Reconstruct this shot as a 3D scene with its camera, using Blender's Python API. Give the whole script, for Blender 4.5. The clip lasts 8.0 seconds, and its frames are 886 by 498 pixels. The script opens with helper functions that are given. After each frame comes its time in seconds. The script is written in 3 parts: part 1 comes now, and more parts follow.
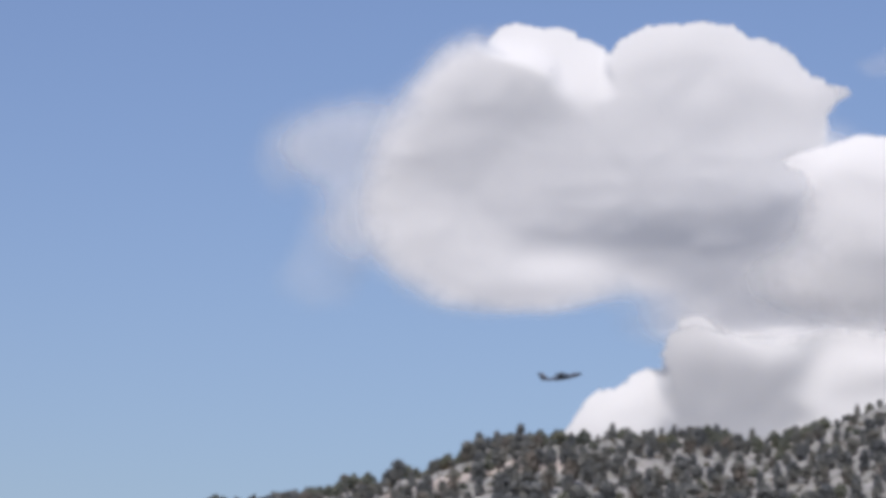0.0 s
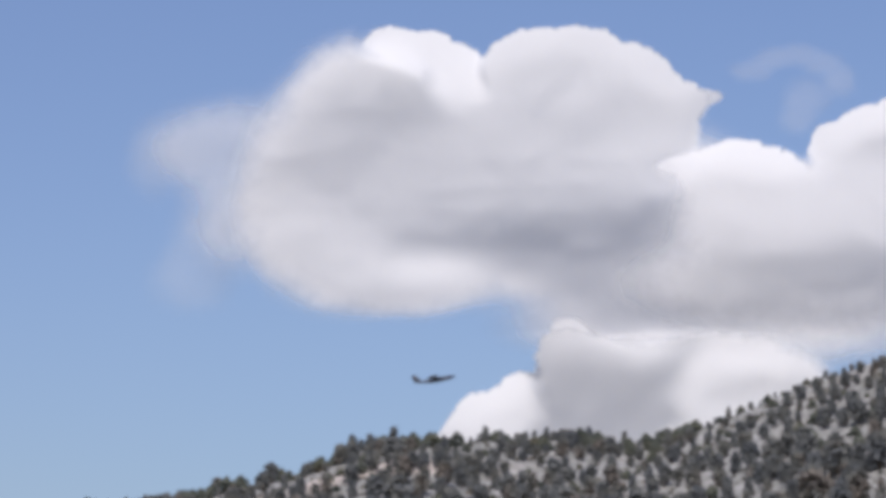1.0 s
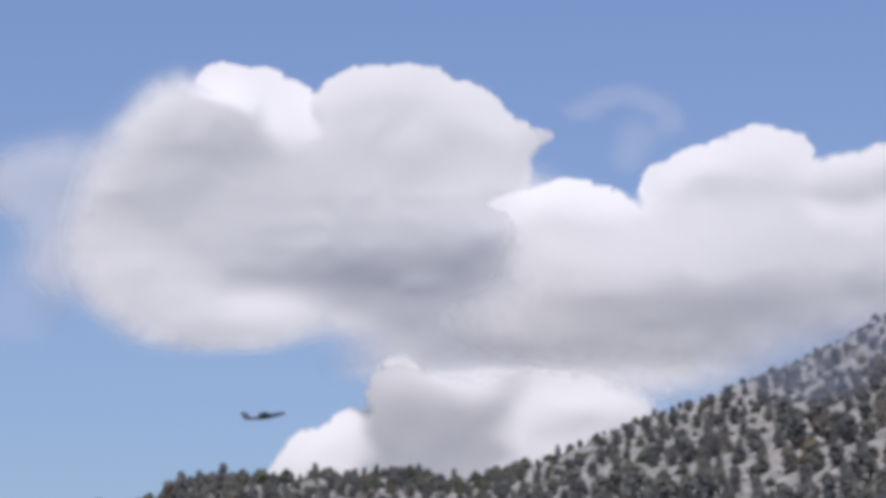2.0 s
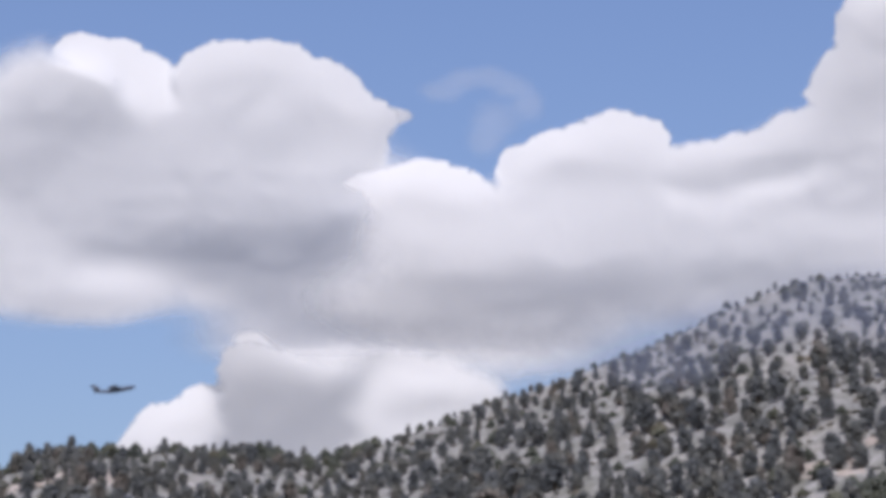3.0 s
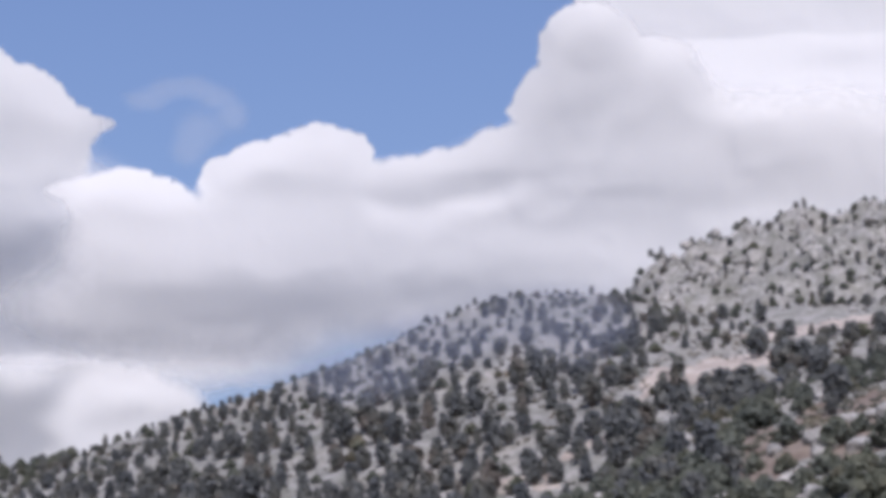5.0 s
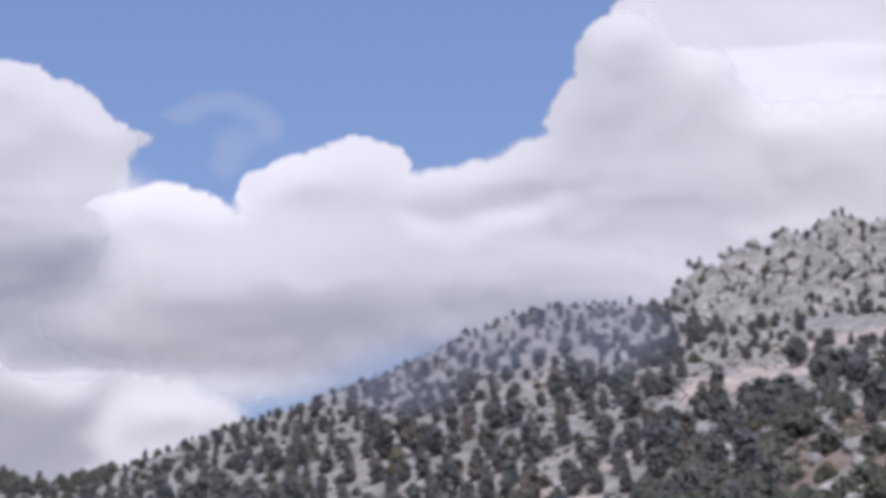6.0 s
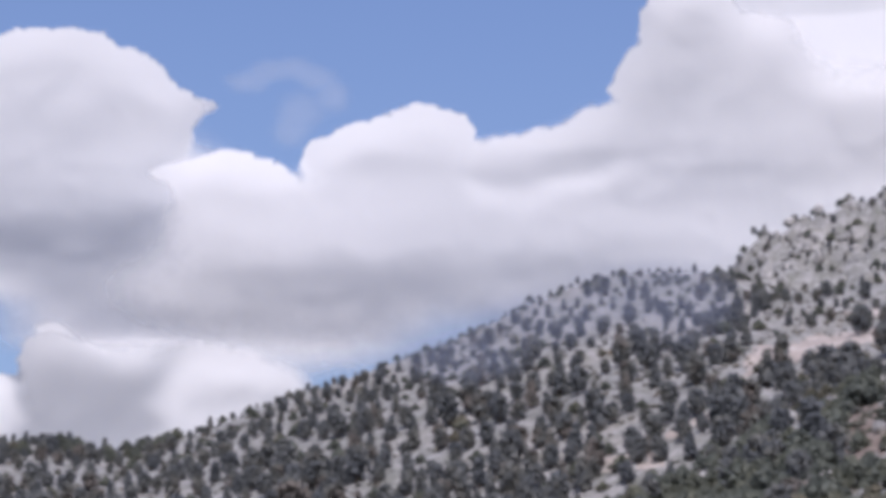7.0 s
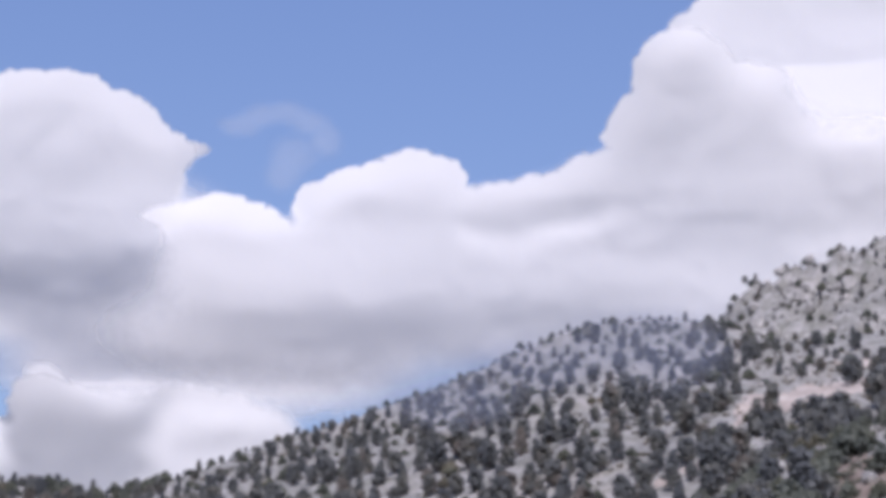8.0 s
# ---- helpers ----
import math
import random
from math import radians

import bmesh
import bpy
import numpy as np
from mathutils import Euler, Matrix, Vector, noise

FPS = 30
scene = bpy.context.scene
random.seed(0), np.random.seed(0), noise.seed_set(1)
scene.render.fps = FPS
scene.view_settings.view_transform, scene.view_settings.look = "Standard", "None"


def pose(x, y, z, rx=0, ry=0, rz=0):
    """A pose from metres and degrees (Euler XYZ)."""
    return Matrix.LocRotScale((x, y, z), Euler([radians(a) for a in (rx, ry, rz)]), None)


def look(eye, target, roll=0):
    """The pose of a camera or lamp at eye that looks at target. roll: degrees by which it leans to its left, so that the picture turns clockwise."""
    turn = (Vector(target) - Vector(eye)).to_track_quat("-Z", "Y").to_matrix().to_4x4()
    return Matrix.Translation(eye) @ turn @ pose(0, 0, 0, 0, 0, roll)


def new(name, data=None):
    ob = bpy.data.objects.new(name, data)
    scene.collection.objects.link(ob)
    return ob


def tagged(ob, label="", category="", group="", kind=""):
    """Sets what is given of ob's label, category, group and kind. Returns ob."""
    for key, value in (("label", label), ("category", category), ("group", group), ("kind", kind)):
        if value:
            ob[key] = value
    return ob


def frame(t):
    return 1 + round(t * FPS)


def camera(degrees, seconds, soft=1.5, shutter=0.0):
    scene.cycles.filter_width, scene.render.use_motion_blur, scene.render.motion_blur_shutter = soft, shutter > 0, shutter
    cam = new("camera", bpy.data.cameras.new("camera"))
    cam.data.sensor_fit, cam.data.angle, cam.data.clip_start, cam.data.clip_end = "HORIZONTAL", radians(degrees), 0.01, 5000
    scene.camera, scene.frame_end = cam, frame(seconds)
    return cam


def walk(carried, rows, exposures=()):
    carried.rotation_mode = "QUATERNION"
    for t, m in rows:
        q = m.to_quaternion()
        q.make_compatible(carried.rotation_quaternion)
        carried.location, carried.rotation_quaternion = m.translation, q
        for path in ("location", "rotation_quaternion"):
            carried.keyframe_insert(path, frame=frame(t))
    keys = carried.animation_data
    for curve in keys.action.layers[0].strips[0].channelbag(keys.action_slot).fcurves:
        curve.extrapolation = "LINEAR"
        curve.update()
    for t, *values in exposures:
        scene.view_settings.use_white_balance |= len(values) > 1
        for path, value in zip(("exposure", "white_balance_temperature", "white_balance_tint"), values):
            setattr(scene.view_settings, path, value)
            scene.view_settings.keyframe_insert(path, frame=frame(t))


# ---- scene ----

# The camera stands on the valley floor and pans to the right with a long lens.
EYE = 1.6
cam = camera(17.5, 8.0, soft=5.2)
# seconds, yaw to the left, pitch up, lean to the left
ROWS = [
    (0.0, 0.00, 13.39, 0.42),
    (0.5, -1.81, 13.79, 0.24),
    (1.0, -2.59, 13.45, -0.08),
    (1.5, -4.38, 13.65, -0.47),
    (2.0, -6.05, 14.17, -0.47),
    (2.2, -6.58, 13.90, -0.36),
    (3.3, -10.32, 13.77, 0.30),
    (3.5, -11.28, 13.82, 0.25),
    (4.0, -12.41, 12.95, 0.40),
    (4.5, -14.11, 13.53, -0.10),
    (4.7, -15.18, 13.89, -0.12),
    (5.8, -14.61, 14.14, -0.40),
    (6.0, -14.35, 14.24, -0.47),
    (6.5, -12.97, 13.96, -0.22),
    (7.0, -13.03, 13.60, -0.14),
    (7.5, -11.98, 13.35, 0.45),
    (8.0, -13.21, 14.51, 0.43),
]
walk(cam, [(t, pose(0, 0, EYE, 90 + pitch, 0, yaw) @ pose(0, 0, 0, 0, 0, lean)) for t, yaw, pitch, lean in ROWS],
     exposures=[(0.0, 0.06, 6300, 15.0), (2.0, 0.06, 6170, 17.0), (4.0, 0.06, 6100, 18.0), (6.0, 0.06, 6050, 20.0), (7.0, 0.06, 6000, 21.0), (8.0, 0.12, 5950, 22.0)])

# ---- light: a high sun behind the camera, and a clear sky ----
SUN_EL, SUN_AZ = 48.0, 194.0
world = bpy.data.worlds.new("sky")
scene.world = world
world.use_nodes = True
wn = world.node_tree
for n in list(wn.nodes):
    wn.nodes.remove(n)
sky = wn.nodes.new("ShaderNodeTexSky")
sky.sky_type = "NISHITA"
sky.sun_disc = False
sky.sun_elevation = radians(SUN_EL)
sky.sun_rotation = radians(SUN_AZ)
sky.altitude = 600
sky.air_density = 1.25
sky.dust_density = 5.5
sky.ozone_density = 1.7
back = wn.nodes.new("ShaderNodeBackground")
back.inputs["Strength"].default_value = 0.127
wout = wn.nodes.new("ShaderNodeOutputWorld")
haze = wn.nodes.new("ShaderNodeHueSaturation")
haze.inputs["Hue"].default_value = 0.512
haze.inputs["Saturation"].default_value = 1.12
wn.links.new(sky.outputs[0], haze.inputs["Color"])
wn.links.new(haze.outputs[0], back.inputs[0])
wn.links.new(back.outputs[0], wout.inputs[0])

lamp = bpy.data.lights.new("sun", "SUN")
lamp.energy = 3.5
lamp.angle = radians(0.5)
lamp.color = (1.0, 0.975, 0.94)
sun = new("sun", lamp)
S = Vector((math.sin(radians(SUN_AZ)) * math.cos(radians(SUN_EL)), math.cos(radians(SUN_AZ)) * math.cos(radians(SUN_EL)), math.sin(radians(SUN_EL))))
sun.matrix_world = look(S * 3000, (0, 0, 0))


# ---- materials ----
def nodes(name):
    m = bpy.data.materials.new(name)
    m.use_nodes = True
    nt = m.node_tree
    for n in list(nt.nodes):
        nt.nodes.remove(n)
    out = nt.nodes.new("ShaderNodeOutputMaterial")

    def add(kind, **values):
        n = nt.nodes.new("ShaderNode" + kind)
        for k, v in values.items():
            n.inputs[k.replace("_", " ")].default_value = v
        return n

    return m, nt, out, add


def ramp(nt, fac, *stops):
    r = nt.nodes.new("ShaderNodeValToRGB")
    e = r.color_ramp.elements
    while len(e) < len(stops):
        e.new(0.5)
    for el, (p, c) in zip(e, stops):
        el.position = p
        el.color = (*c, 1) if len(c) == 3 else c
    nt.links.new(fac, r.inputs[0])
    return r.outputs[0]


def mixed(nt, fac, a, b, blend="MIX"):
    n = nt.nodes.new("ShaderNodeMix")
    n.data_type = "RGBA"
    n.blend_type = blend
    for sock, v in ((n.inputs[0], fac), (n.inputs[6], a), (n.inputs[7], b)):
        if isinstance(v, (int, float)):
            sock.default_value = v
        elif isinstance(v, tuple):
            sock.default_value = (*v, 1)
        else:
            nt.links.new(v, sock)
    return n.outputs[2]


def ground_material():
    """Dry limestone slope: pale scree, beige soil, grey-olive scrub."""
    m, nt, out, add = nodes("dry_slope")
    geo = add("NewGeometry")
    n1 = add("TexNoise", Scale=0.018, Detail=5.0, Roughness=0.6)
    n2 = add("TexNoise", Scale=0.16, Detail=6.0, Roughness=0.65)
    n3 = add("TexNoise", Scale=0.9, Detail=4.0, Roughness=0.6)
    for n in (n1, n2, n3):
        nt.links.new(geo.outputs["Position"], n.inputs["Vector"])
    soil = ramp(nt, n1.outputs[0], (0.3, (0.185, 0.182, 0.170)), (0.52, (0.258, 0.250, 0.236)), (0.70, (0.325, 0.29, 0.252)))
    rock = ramp(nt, n2.outputs[0], (0.40, (0.10, 0.11, 0.08)), (0.50, (0.205, 0.202, 0.190)), (0.62, (0.38, 0.374, 0.366)))
    c = mixed(nt, 0.55, soil, rock)
    c = mixed(nt, 0.5, c, ramp(nt, n3.outputs[0], (0.3, (0.5, 0.5, 0.5)), (0.7, (1, 1, 1))), "MULTIPLY")
    b = add("BsdfPrincipled", Roughness=0.95)
    bump = add("Bump", Strength=0.7, Distance=1.5)
    nt.links.new(n2.outputs[0], bump.inputs["Height"])
    nt.links.new(bump.outputs[0], b.inputs["Normal"])
    nt.links.new(c, b.inputs["Base Color"])
    nt.links.new(b.outputs[0], out.inputs[0])
    return m


def rock_material():
    m, nt, out, add = nodes("limestone")
    geo = add("NewGeometry")
    n1 = add("TexNoise", Scale=0.25, Detail=6.0, Roughness=0.65)
    n2 = add("TexNoise", Scale=1.5, Detail=4.0)
    for n in (n1, n2):
        nt.links.new(geo.outputs["Position"], n.inputs["Vector"])
    c = ramp(nt, n1.outputs[0], (0.34, (0.13, 0.128, 0.125)), (0.5, (0.28, 0.272, 0.262)), (0.68, (0.42, 0.41, 0.395)))
    c = mixed(nt, 0.35, c, ramp(nt, n2.outputs[0], (0.35, (0.4, 0.4, 0.4)), (0.65, (1, 1, 1))), "MULTIPLY")
    b = add("BsdfPrincipled", Roughness=0.9)
    bump = add("Bump", Strength=0.6, Distance=0.6)
    nt.links.new(n1.outputs[0], bump.inputs["Height"])
    nt.links.new(bump.outputs[0], b.inputs["Normal"])
    nt.links.new(c, b.inputs["Base Color"])
    nt.links.new(b.outputs[0], out.inputs[0])
    return m


def leaf_material(name, dark, mid, light):
    """Needle foliage; each tree and each spray has its own green."""
    m, nt, out, add = nodes(name)
    geo = add("NewGeometry")
    n1 = add("TexNoise", Scale=0.07, Detail=3.0)
    nt.links.new(geo.outputs["Position"], n1.inputs["Vector"])
    c = ramp(nt, geo.outputs["Random Per Island"], (0.0, dark), (0.55, mid), (1.0, light))
    tint = ramp(nt, n1.outputs[0], (0.36, (0.70, 0.74, 0.84)), (0.5, (1, 1, 1)), (0.58, (1.10, 1.05, 0.93)), (0.66, (1.30, 1.06, 0.92)))
    c = mixed(nt, 0.8, c, tint, "MULTIPLY")
    d = add("BsdfPrincipled", Roughness=0.8)
    t = add("BsdfTranslucent")
    mix = add("MixShader", Fac=0.3)
    nt.links.new(c, d.inputs["Base Color"])
    nt.links.new(c, t.inputs["Color"])
    nt.links.new(d.outputs[0], mix.inputs[1])
    nt.links.new(t.outputs[0], mix.inputs[2])
    nt.links.new(mix.outputs[0], out.inputs[0])
    return m


def bark_material():
    m, nt, out, add = nodes("bark")
    geo = add("NewGeometry")
    n1 = add("TexNoise", Scale=3.0, Detail=4.0)
    nt.links.new(geo.outputs["Position"], n1.inputs["Vector"])
    b = add("BsdfPrincipled", Roughness=0.9)
    nt.links.new(ramp(nt, n1.outputs[0], (0.3, (0.07, 0.05, 0.04)), (0.7, (0.17, 0.13, 0.10))), b.inputs["Base Color"])
    nt.links.new(b.outputs[0], out.inputs[0])
    return m


def cloud_material(name, opacity=1.0, color=(0.87, 0.87, 0.87, 1)):
    """Water droplets: white, scattering both ways; thin parts let more light through than thick ones."""
    m, nt, out, add = nodes(name)
    dens = add("Attribute")
    dens.attribute_name = "cover"
    thick = add("Attribute")
    thick.attribute_name = "body_depth"
    geo = add("NewGeometry")
    n1 = add("TexNoise", Scale=0.016, Detail=5.0, Roughness=0.62)
    nt.links.new(geo.outputs["Position"], n1.inputs["Vector"])
    wob = add("MapRange")
    wob.inputs["To Min"].default_value = 0.7
    wob.inputs["To Max"].default_value = 1.35
    nt.links.new(n1.outputs[0], wob.inputs["Value"])
    total = add("Math")
    total.operation = "MULTIPLY"
    nt.links.new(dens.outputs["Fac"], total.inputs[0])
    nt.links.new(wob.outputs[0], total.inputs[1])
    alpha = add("MapRange")
    alpha.interpolation_type = "SMOOTHSTEP"
    alpha.inputs["From Min"].default_value = 0.04
    alpha.inputs["From Max"].default_value = 0.95
    alpha.inputs["To Max"].default_value = opacity
    nt.links.new(total.outputs[0], alpha.inputs["Value"])
    d = add("BsdfDiffuse", Color=color)
    t = add("BsdfTranslucent", Color=color)
    through_fac = add("MapRange")
    through_fac.inputs["To Min"].default_value = 0.58
    through_fac.inputs["To Max"].default_value = 0.42
    nt.links.new(thick.outputs["Fac"], through_fac.inputs["Value"])
    body = add("MixShader")
    nt.links.new(through_fac.outputs[0], body.inputs[0])
    nt.links.new(d.outputs[0], body.inputs[1])
    nt.links.new(t.outputs[0], body.inputs[2])
    clear = add("BsdfTransparent")
    mix = add("MixShader")
    nt.links.new(alpha.outputs[0], mix.inputs[0])
    nt.links.new(clear.outputs[0], mix.inputs[1])
    nt.links.new(body.outputs[0], mix.inputs[2])
    nt.links.new(mix.outputs[0], out.inputs[0])
    return m


def paint_material(name, color, rough=0.45, metal=0.0):
    m, nt, out, add = nodes(name)
    geo = add("NewGeometry")
    n1 = add("TexNoise", Scale=0.7, Detail=5.0)
    nt.links.new(geo.outputs["Position"], n1.inputs["Vector"])
    b = add("BsdfPrincipled", Roughness=rough, Metallic=metal)
    lo = tuple(0.75 * v for v in color)
    nt.links.new(ramp(nt, n1.outputs[0], (0.35, lo), (0.6, color)), b.inputs["Base Color"])
    nt.links.new(b.outputs[0], out.inputs[0])
    return m


GROUND = ground_material()
ROCK = rock_material()
PINE = leaf_material("pine_needles", (0.094, 0.100, 0.103), (0.116, 0.122, 0.122), (0.144, 0.149, 0.143))
OAK = leaf_material("scrub_leaves", (0.080, 0.090, 0.072), (0.102, 0.112, 0.090), (0.127, 0.136, 0.108))
SHRUB = leaf_material("cushion_leaves", (0.09, 0.09, 0.075), (0.14, 0.138, 0.115), (0.20, 0.19, 0.155))
BARK = bark_material()
CLOUD = cloud_material("cloud")
WISP = cloud_material("thin_cloud", 0.2)
VEIL = cloud_material("cloud_veil", 0.6)
# Blue put into the colour: thin smoke that also paints distance haze.
SMOKE_HAZE = cloud_material("smoke_and_haze_tint", 0.26, (0.36, 0.41, 0.58, 1))
HULL = paint_material("dark_hull_paint", (0.045, 0.05, 0.07))
WINGP = paint_material("grey_wing_paint", (0.06, 0.065, 0.085))
TRIM = paint_material("dark_trim", (0.03, 0.034, 0.045), 0.4)


# ---- smooth random fields ----
def hashed(ix, iy, seed):
    h = (ix * 374761393 + iy * 668265263 + seed * 974634777) & 0xFFFFFFFF
    h = ((h ^ (h >> 13)) * 1274126177) & 0xFFFFFFFF
    return ((h ^ (h >> 16)) & 0xFFFF) / 65535.0


def value_noise(x, y, seed=0):
    x, y = np.asarray(x, float), np.asarray(y, float)
    ix, iy = np.floor(x).astype(np.int64), np.floor(y).astype(np.int64)
    fx, fy = x - ix, y - iy
    fx, fy = fx * fx * fx * (fx * (fx * 6 - 15) + 10), fy * fy * fy * (fy * (fy * 6 - 15) + 10)
    a, b = hashed(ix, iy, seed), hashed(ix + 1, iy, seed)
    c, d = hashed(ix, iy + 1, seed), hashed(ix + 1, iy + 1, seed)
    return (a + (b - a) * fx) * (1 - fy) + (c + (d - c) * fx) * fy


def fbm(x, y, seed=0, octaves=4, gain=0.5):
    total, amp, norm = 0.0, 1.0, 0.0
    for k in range(octaves):
        total = total + amp * (value_noise(x * 2**k, y * 2**k, seed + 17 * k) - 0.5)
        norm += amp
        amp *= gain
    return total / norm


def billow(x, y, seed=0, octaves=4, gain=0.5):
    total, amp, norm = 0.0, 1.0, 0.0
    for k in range(octaves):
        total = total + amp * (1 - np.abs(2 * value_noise(x * 2**k, y * 2**k, seed + 13 * k) - 1))
        norm += amp
        amp *= gain
    return total / norm


def smoothstep(a, b, x):
    t = np.clip((x - a) / (b - a), 0, 1)
    return t * t * (3 - 2 * t)


# ---- the mountain: one sheet of ground from the valley floor to the horizon ----
R_NEAR, R_CREST, R_PEAK = 640.0, 1250.0, 1600.0
RIDGE_AZ = (-180, -40, -14, -9, -5, -2.5, -0.4, 1.2, 3.0, 5.0, 6.6, 8.0, 9.6, 11.3, 13.6, 14.7, 16.1, 17.3, 18.6, 20.0, 23.5, 30, 60, 180)
RIDGE_EL = (1.0, 3.0, 7.4, 7.8, 8.15, 8.55, 9.06, 9.55, 9.67, 9.66, 9.52, 9.88, 10.58, 11.17, 12.12, 12.54, 12.93, 13.10, 13.08, 12.7, 12.75, 12.5, 6.0, 1.0)
SPUR_AZ = (-180, -40, -9, 8, 12, 14.0, 15.2, 16.3, 17.3, 18.3, 19.3, 20.4, 21.7, 22.8, 26, 60, 180)
SPUR_EL = (0.5, 1.5, 6.0, 6.2, 6.7, 7.6, 8.1, 8.6, 8.95, 9.35, 9.95, 10.5, 11.0, 11.45, 12.3, 5.0, 0.5)
PEAK_AZ = (-180, 14, 18.3, 18.75, 19.05, 19.6, 20.3, 21.3, 22.3, 23.2, 26, 34, 60, 180)
PEAK_EL = (0.5, 6.0, 10.5, 12.8, 13.40, 13.66, 13.90, 14.28, 14.46, 14.56, 14.85, 13.0, 5.0, 0.5)


def smooth_knots(az, xs, ys, w=0.35):
    return sum(np.interp(az + k * w, xs, ys) for k in (-1, -0.5, 0, 0.5, 1)) / 5


def ground_height(az, r):
    """Height of the ground at a bearing in degrees and a distance in metres."""
    az, r = np.broadcast_arrays(np.asarray(az, float), np.asarray(r, float))
    el_r = smooth_knots(az, RIDGE_AZ, RIDGE_EL)
    el_s = smooth_knots(az, SPUR_AZ, SPUR_EL)
    el_p = smooth_knots(az, PEAK_AZ, PEAK_EL, 0.15)
    z_s, z_r, z_p = (d * np.tan(np.radians(e)) for d, e in ((R_NEAR, el_s), (R_CREST, el_r), (R_PEAK, el_p)))
    z_p = np.maximum(z_p, z_r - 70)
    z_v = 0.5 * z_s + 0.5 * 760 * np.tan(np.radians(el_s)) - 14
    xs = np.array([0, 140, 300, R_NEAR, 760, 1000, R_CREST, 1330, R_PEAK, 2300, 3600, 4800, 6000])
    zs = [0 * az, 0 * az, 0.22 * z_s, z_s, z_v, 0.5 * (z_v + z_r) + 6, z_r, z_r - 8, z_p, 0.55 * z_p, 40 + 0 * az, 0 * az, 0 * az]
    z = np.zeros_like(az)
    for k in range(len(xs) - 1):
        t = (r - xs[k]) / (xs[k + 1] - xs[k])
        inside = (t >= 0) & (t < 1)
        z = np.where(inside, zs[k] + (zs[k + 1] - zs[k]) * t, z)
    x, y = r * np.sin(np.radians(az)), r * np.cos(np.radians(az))
    rough = smoothstep(160, 500, r) * (1 - smoothstep(2500, 4000, r))
    crag = smoothstep(1340, 1420, r) * smoothstep(18, 19.5, az)
    z = z + rough * (9 * fbm(x / 70, y / 70, 3, 5) + 2.2 * fbm(x / 11, y / 11, 9, 3))
    return z + rough * crag * 26 * (billow(x / 19, y / 46, 21, 4) - 0.55)


def place(az, r, lift=0.0):
    a = radians(az)
    return Vector((r * math.sin(a), r * math.cos(a), float(ground_height(az, r)) + lift))


def sheet(name, verts, faces, material, smooth=True):
    me = bpy.data.meshes.new(name)
    me.from_pydata(verts, [], faces)
    me.materials.append(material)
    if smooth:
        me.polygons.foreach_set("use_smooth", [True] * len(me.polygons))
    me.update()
    return new(name, me)


def build_ground():
    az = np.concatenate([np.arange(-180, -12, 6.0), np.arange(-12, 27.01, 0.12), np.arange(30, 180, 6.0)])
    r = np.concatenate([[0.0, 60, 140, 220, 300, 400, 500], np.arange(560, 1700, 7.0), np.arange(1720, 2400, 60), np.arange(2500, 4901, 300)])
    A, R = np.meshgrid(az, r, indexing="ij")
    Z = ground_height(A, R)
    P = np.stack([R * np.sin(np.radians(A)), R * np.cos(np.radians(A)), Z], -1).reshape(-1, 3)
    n, k = len(az), len(r)
    i = np.arange(n)[:, None]
    j = np.arange(k - 1)[None, :]
    i2 = (i + 1) % n
    F = np.stack([i * k + j, i * k + j + 1, i2 * k + j + 1, i2 * k + j], -1).reshape(-1, 4)
    ob = sheet("ground", P.tolist(), F.tolist(), GROUND)
    tagged(ob, "dry grey-beige limestone mountainside with scattered scrub", "ground", kind="structure")


build_ground()


def earth_material(name, tone=(1.0, 1.0, 1.0)):
    m, nt, out, add = nodes(name)
    geo = add("NewGeometry")
    n1 = add("TexNoise", Scale=0.12, Detail=6.0, Roughness=0.6)
    n2 = add("TexNoise", Scale=1.1, Detail=4.0)
    for n in (n1, n2):
        nt.links.new(geo.outputs["Position"], n.inputs["Vector"])
    c = ramp(nt, n1.outputs[0], (0.35, (0.24, 0.20, 0.175)), (0.55, (0.37, 0.325, 0.29)), (0.7, (0.46, 0.425, 0.39)))
    c = mixed(nt, 0.3, c, ramp(nt, n2.outputs[0], (0.35, (0.5, 0.5, 0.5)), (0.65, (1, 1, 1))), "MULTIPLY")
    c = mixed(nt, 1.0, c, tone, "MULTIPLY")
    b = add("BsdfPrincipled", Roughness=0.95)
    nt.links.new(c, b.inputs["Base Color"])
    nt.links.new(b.outputs[0], out.inputs[0])
    return m


def bare_patch(name, az0, az1, r0, r1, lean, seed, label, material=None):
    """A ragged patch of bare earth lying on the slope; lean: metres of distance gained per degree of bearing."""
    az, v = np.arange(az0, az1, 0.06), np.linspace(0, 1, 26)
    A, V = np.meshgrid(az, v, indexing="ij")
    R = r0 + (r1 - r0) * V + lean * (A - az0)
    Z = ground_height(A, R) + 0.35
    u = (A - az0) / (az1 - az0)
    shape = 1 - np.maximum(np.abs(2 * u - 1) ** 3, np.abs(2 * V - 1) ** 2) + 1.5 * fbm(A / 0.42, V / 0.32, seed, 4)
    P = np.stack([R * np.sin(np.radians(A)), R * np.cos(np.radians(A)), Z], -1).reshape(-1, 3)
    n, k = A.shape
    i, j = np.arange(n - 1)[:, None], np.arange(k - 1)[None, :]
    F = np.stack([i * k + j, i * k + j + 1, (i + 1) * k + j + 1, (i + 1) * k + j], -1)[shape[:-1, :-1] > 0.35]
    used = np.unique(F)
    index = np.full(n * k, -1)
    index[used] = np.arange(len(used))
    ob = sheet(name, P[used].tolist(), index[F].tolist(), material or EARTH)
    tagged(ob, label, "bare earth", kind="structure")


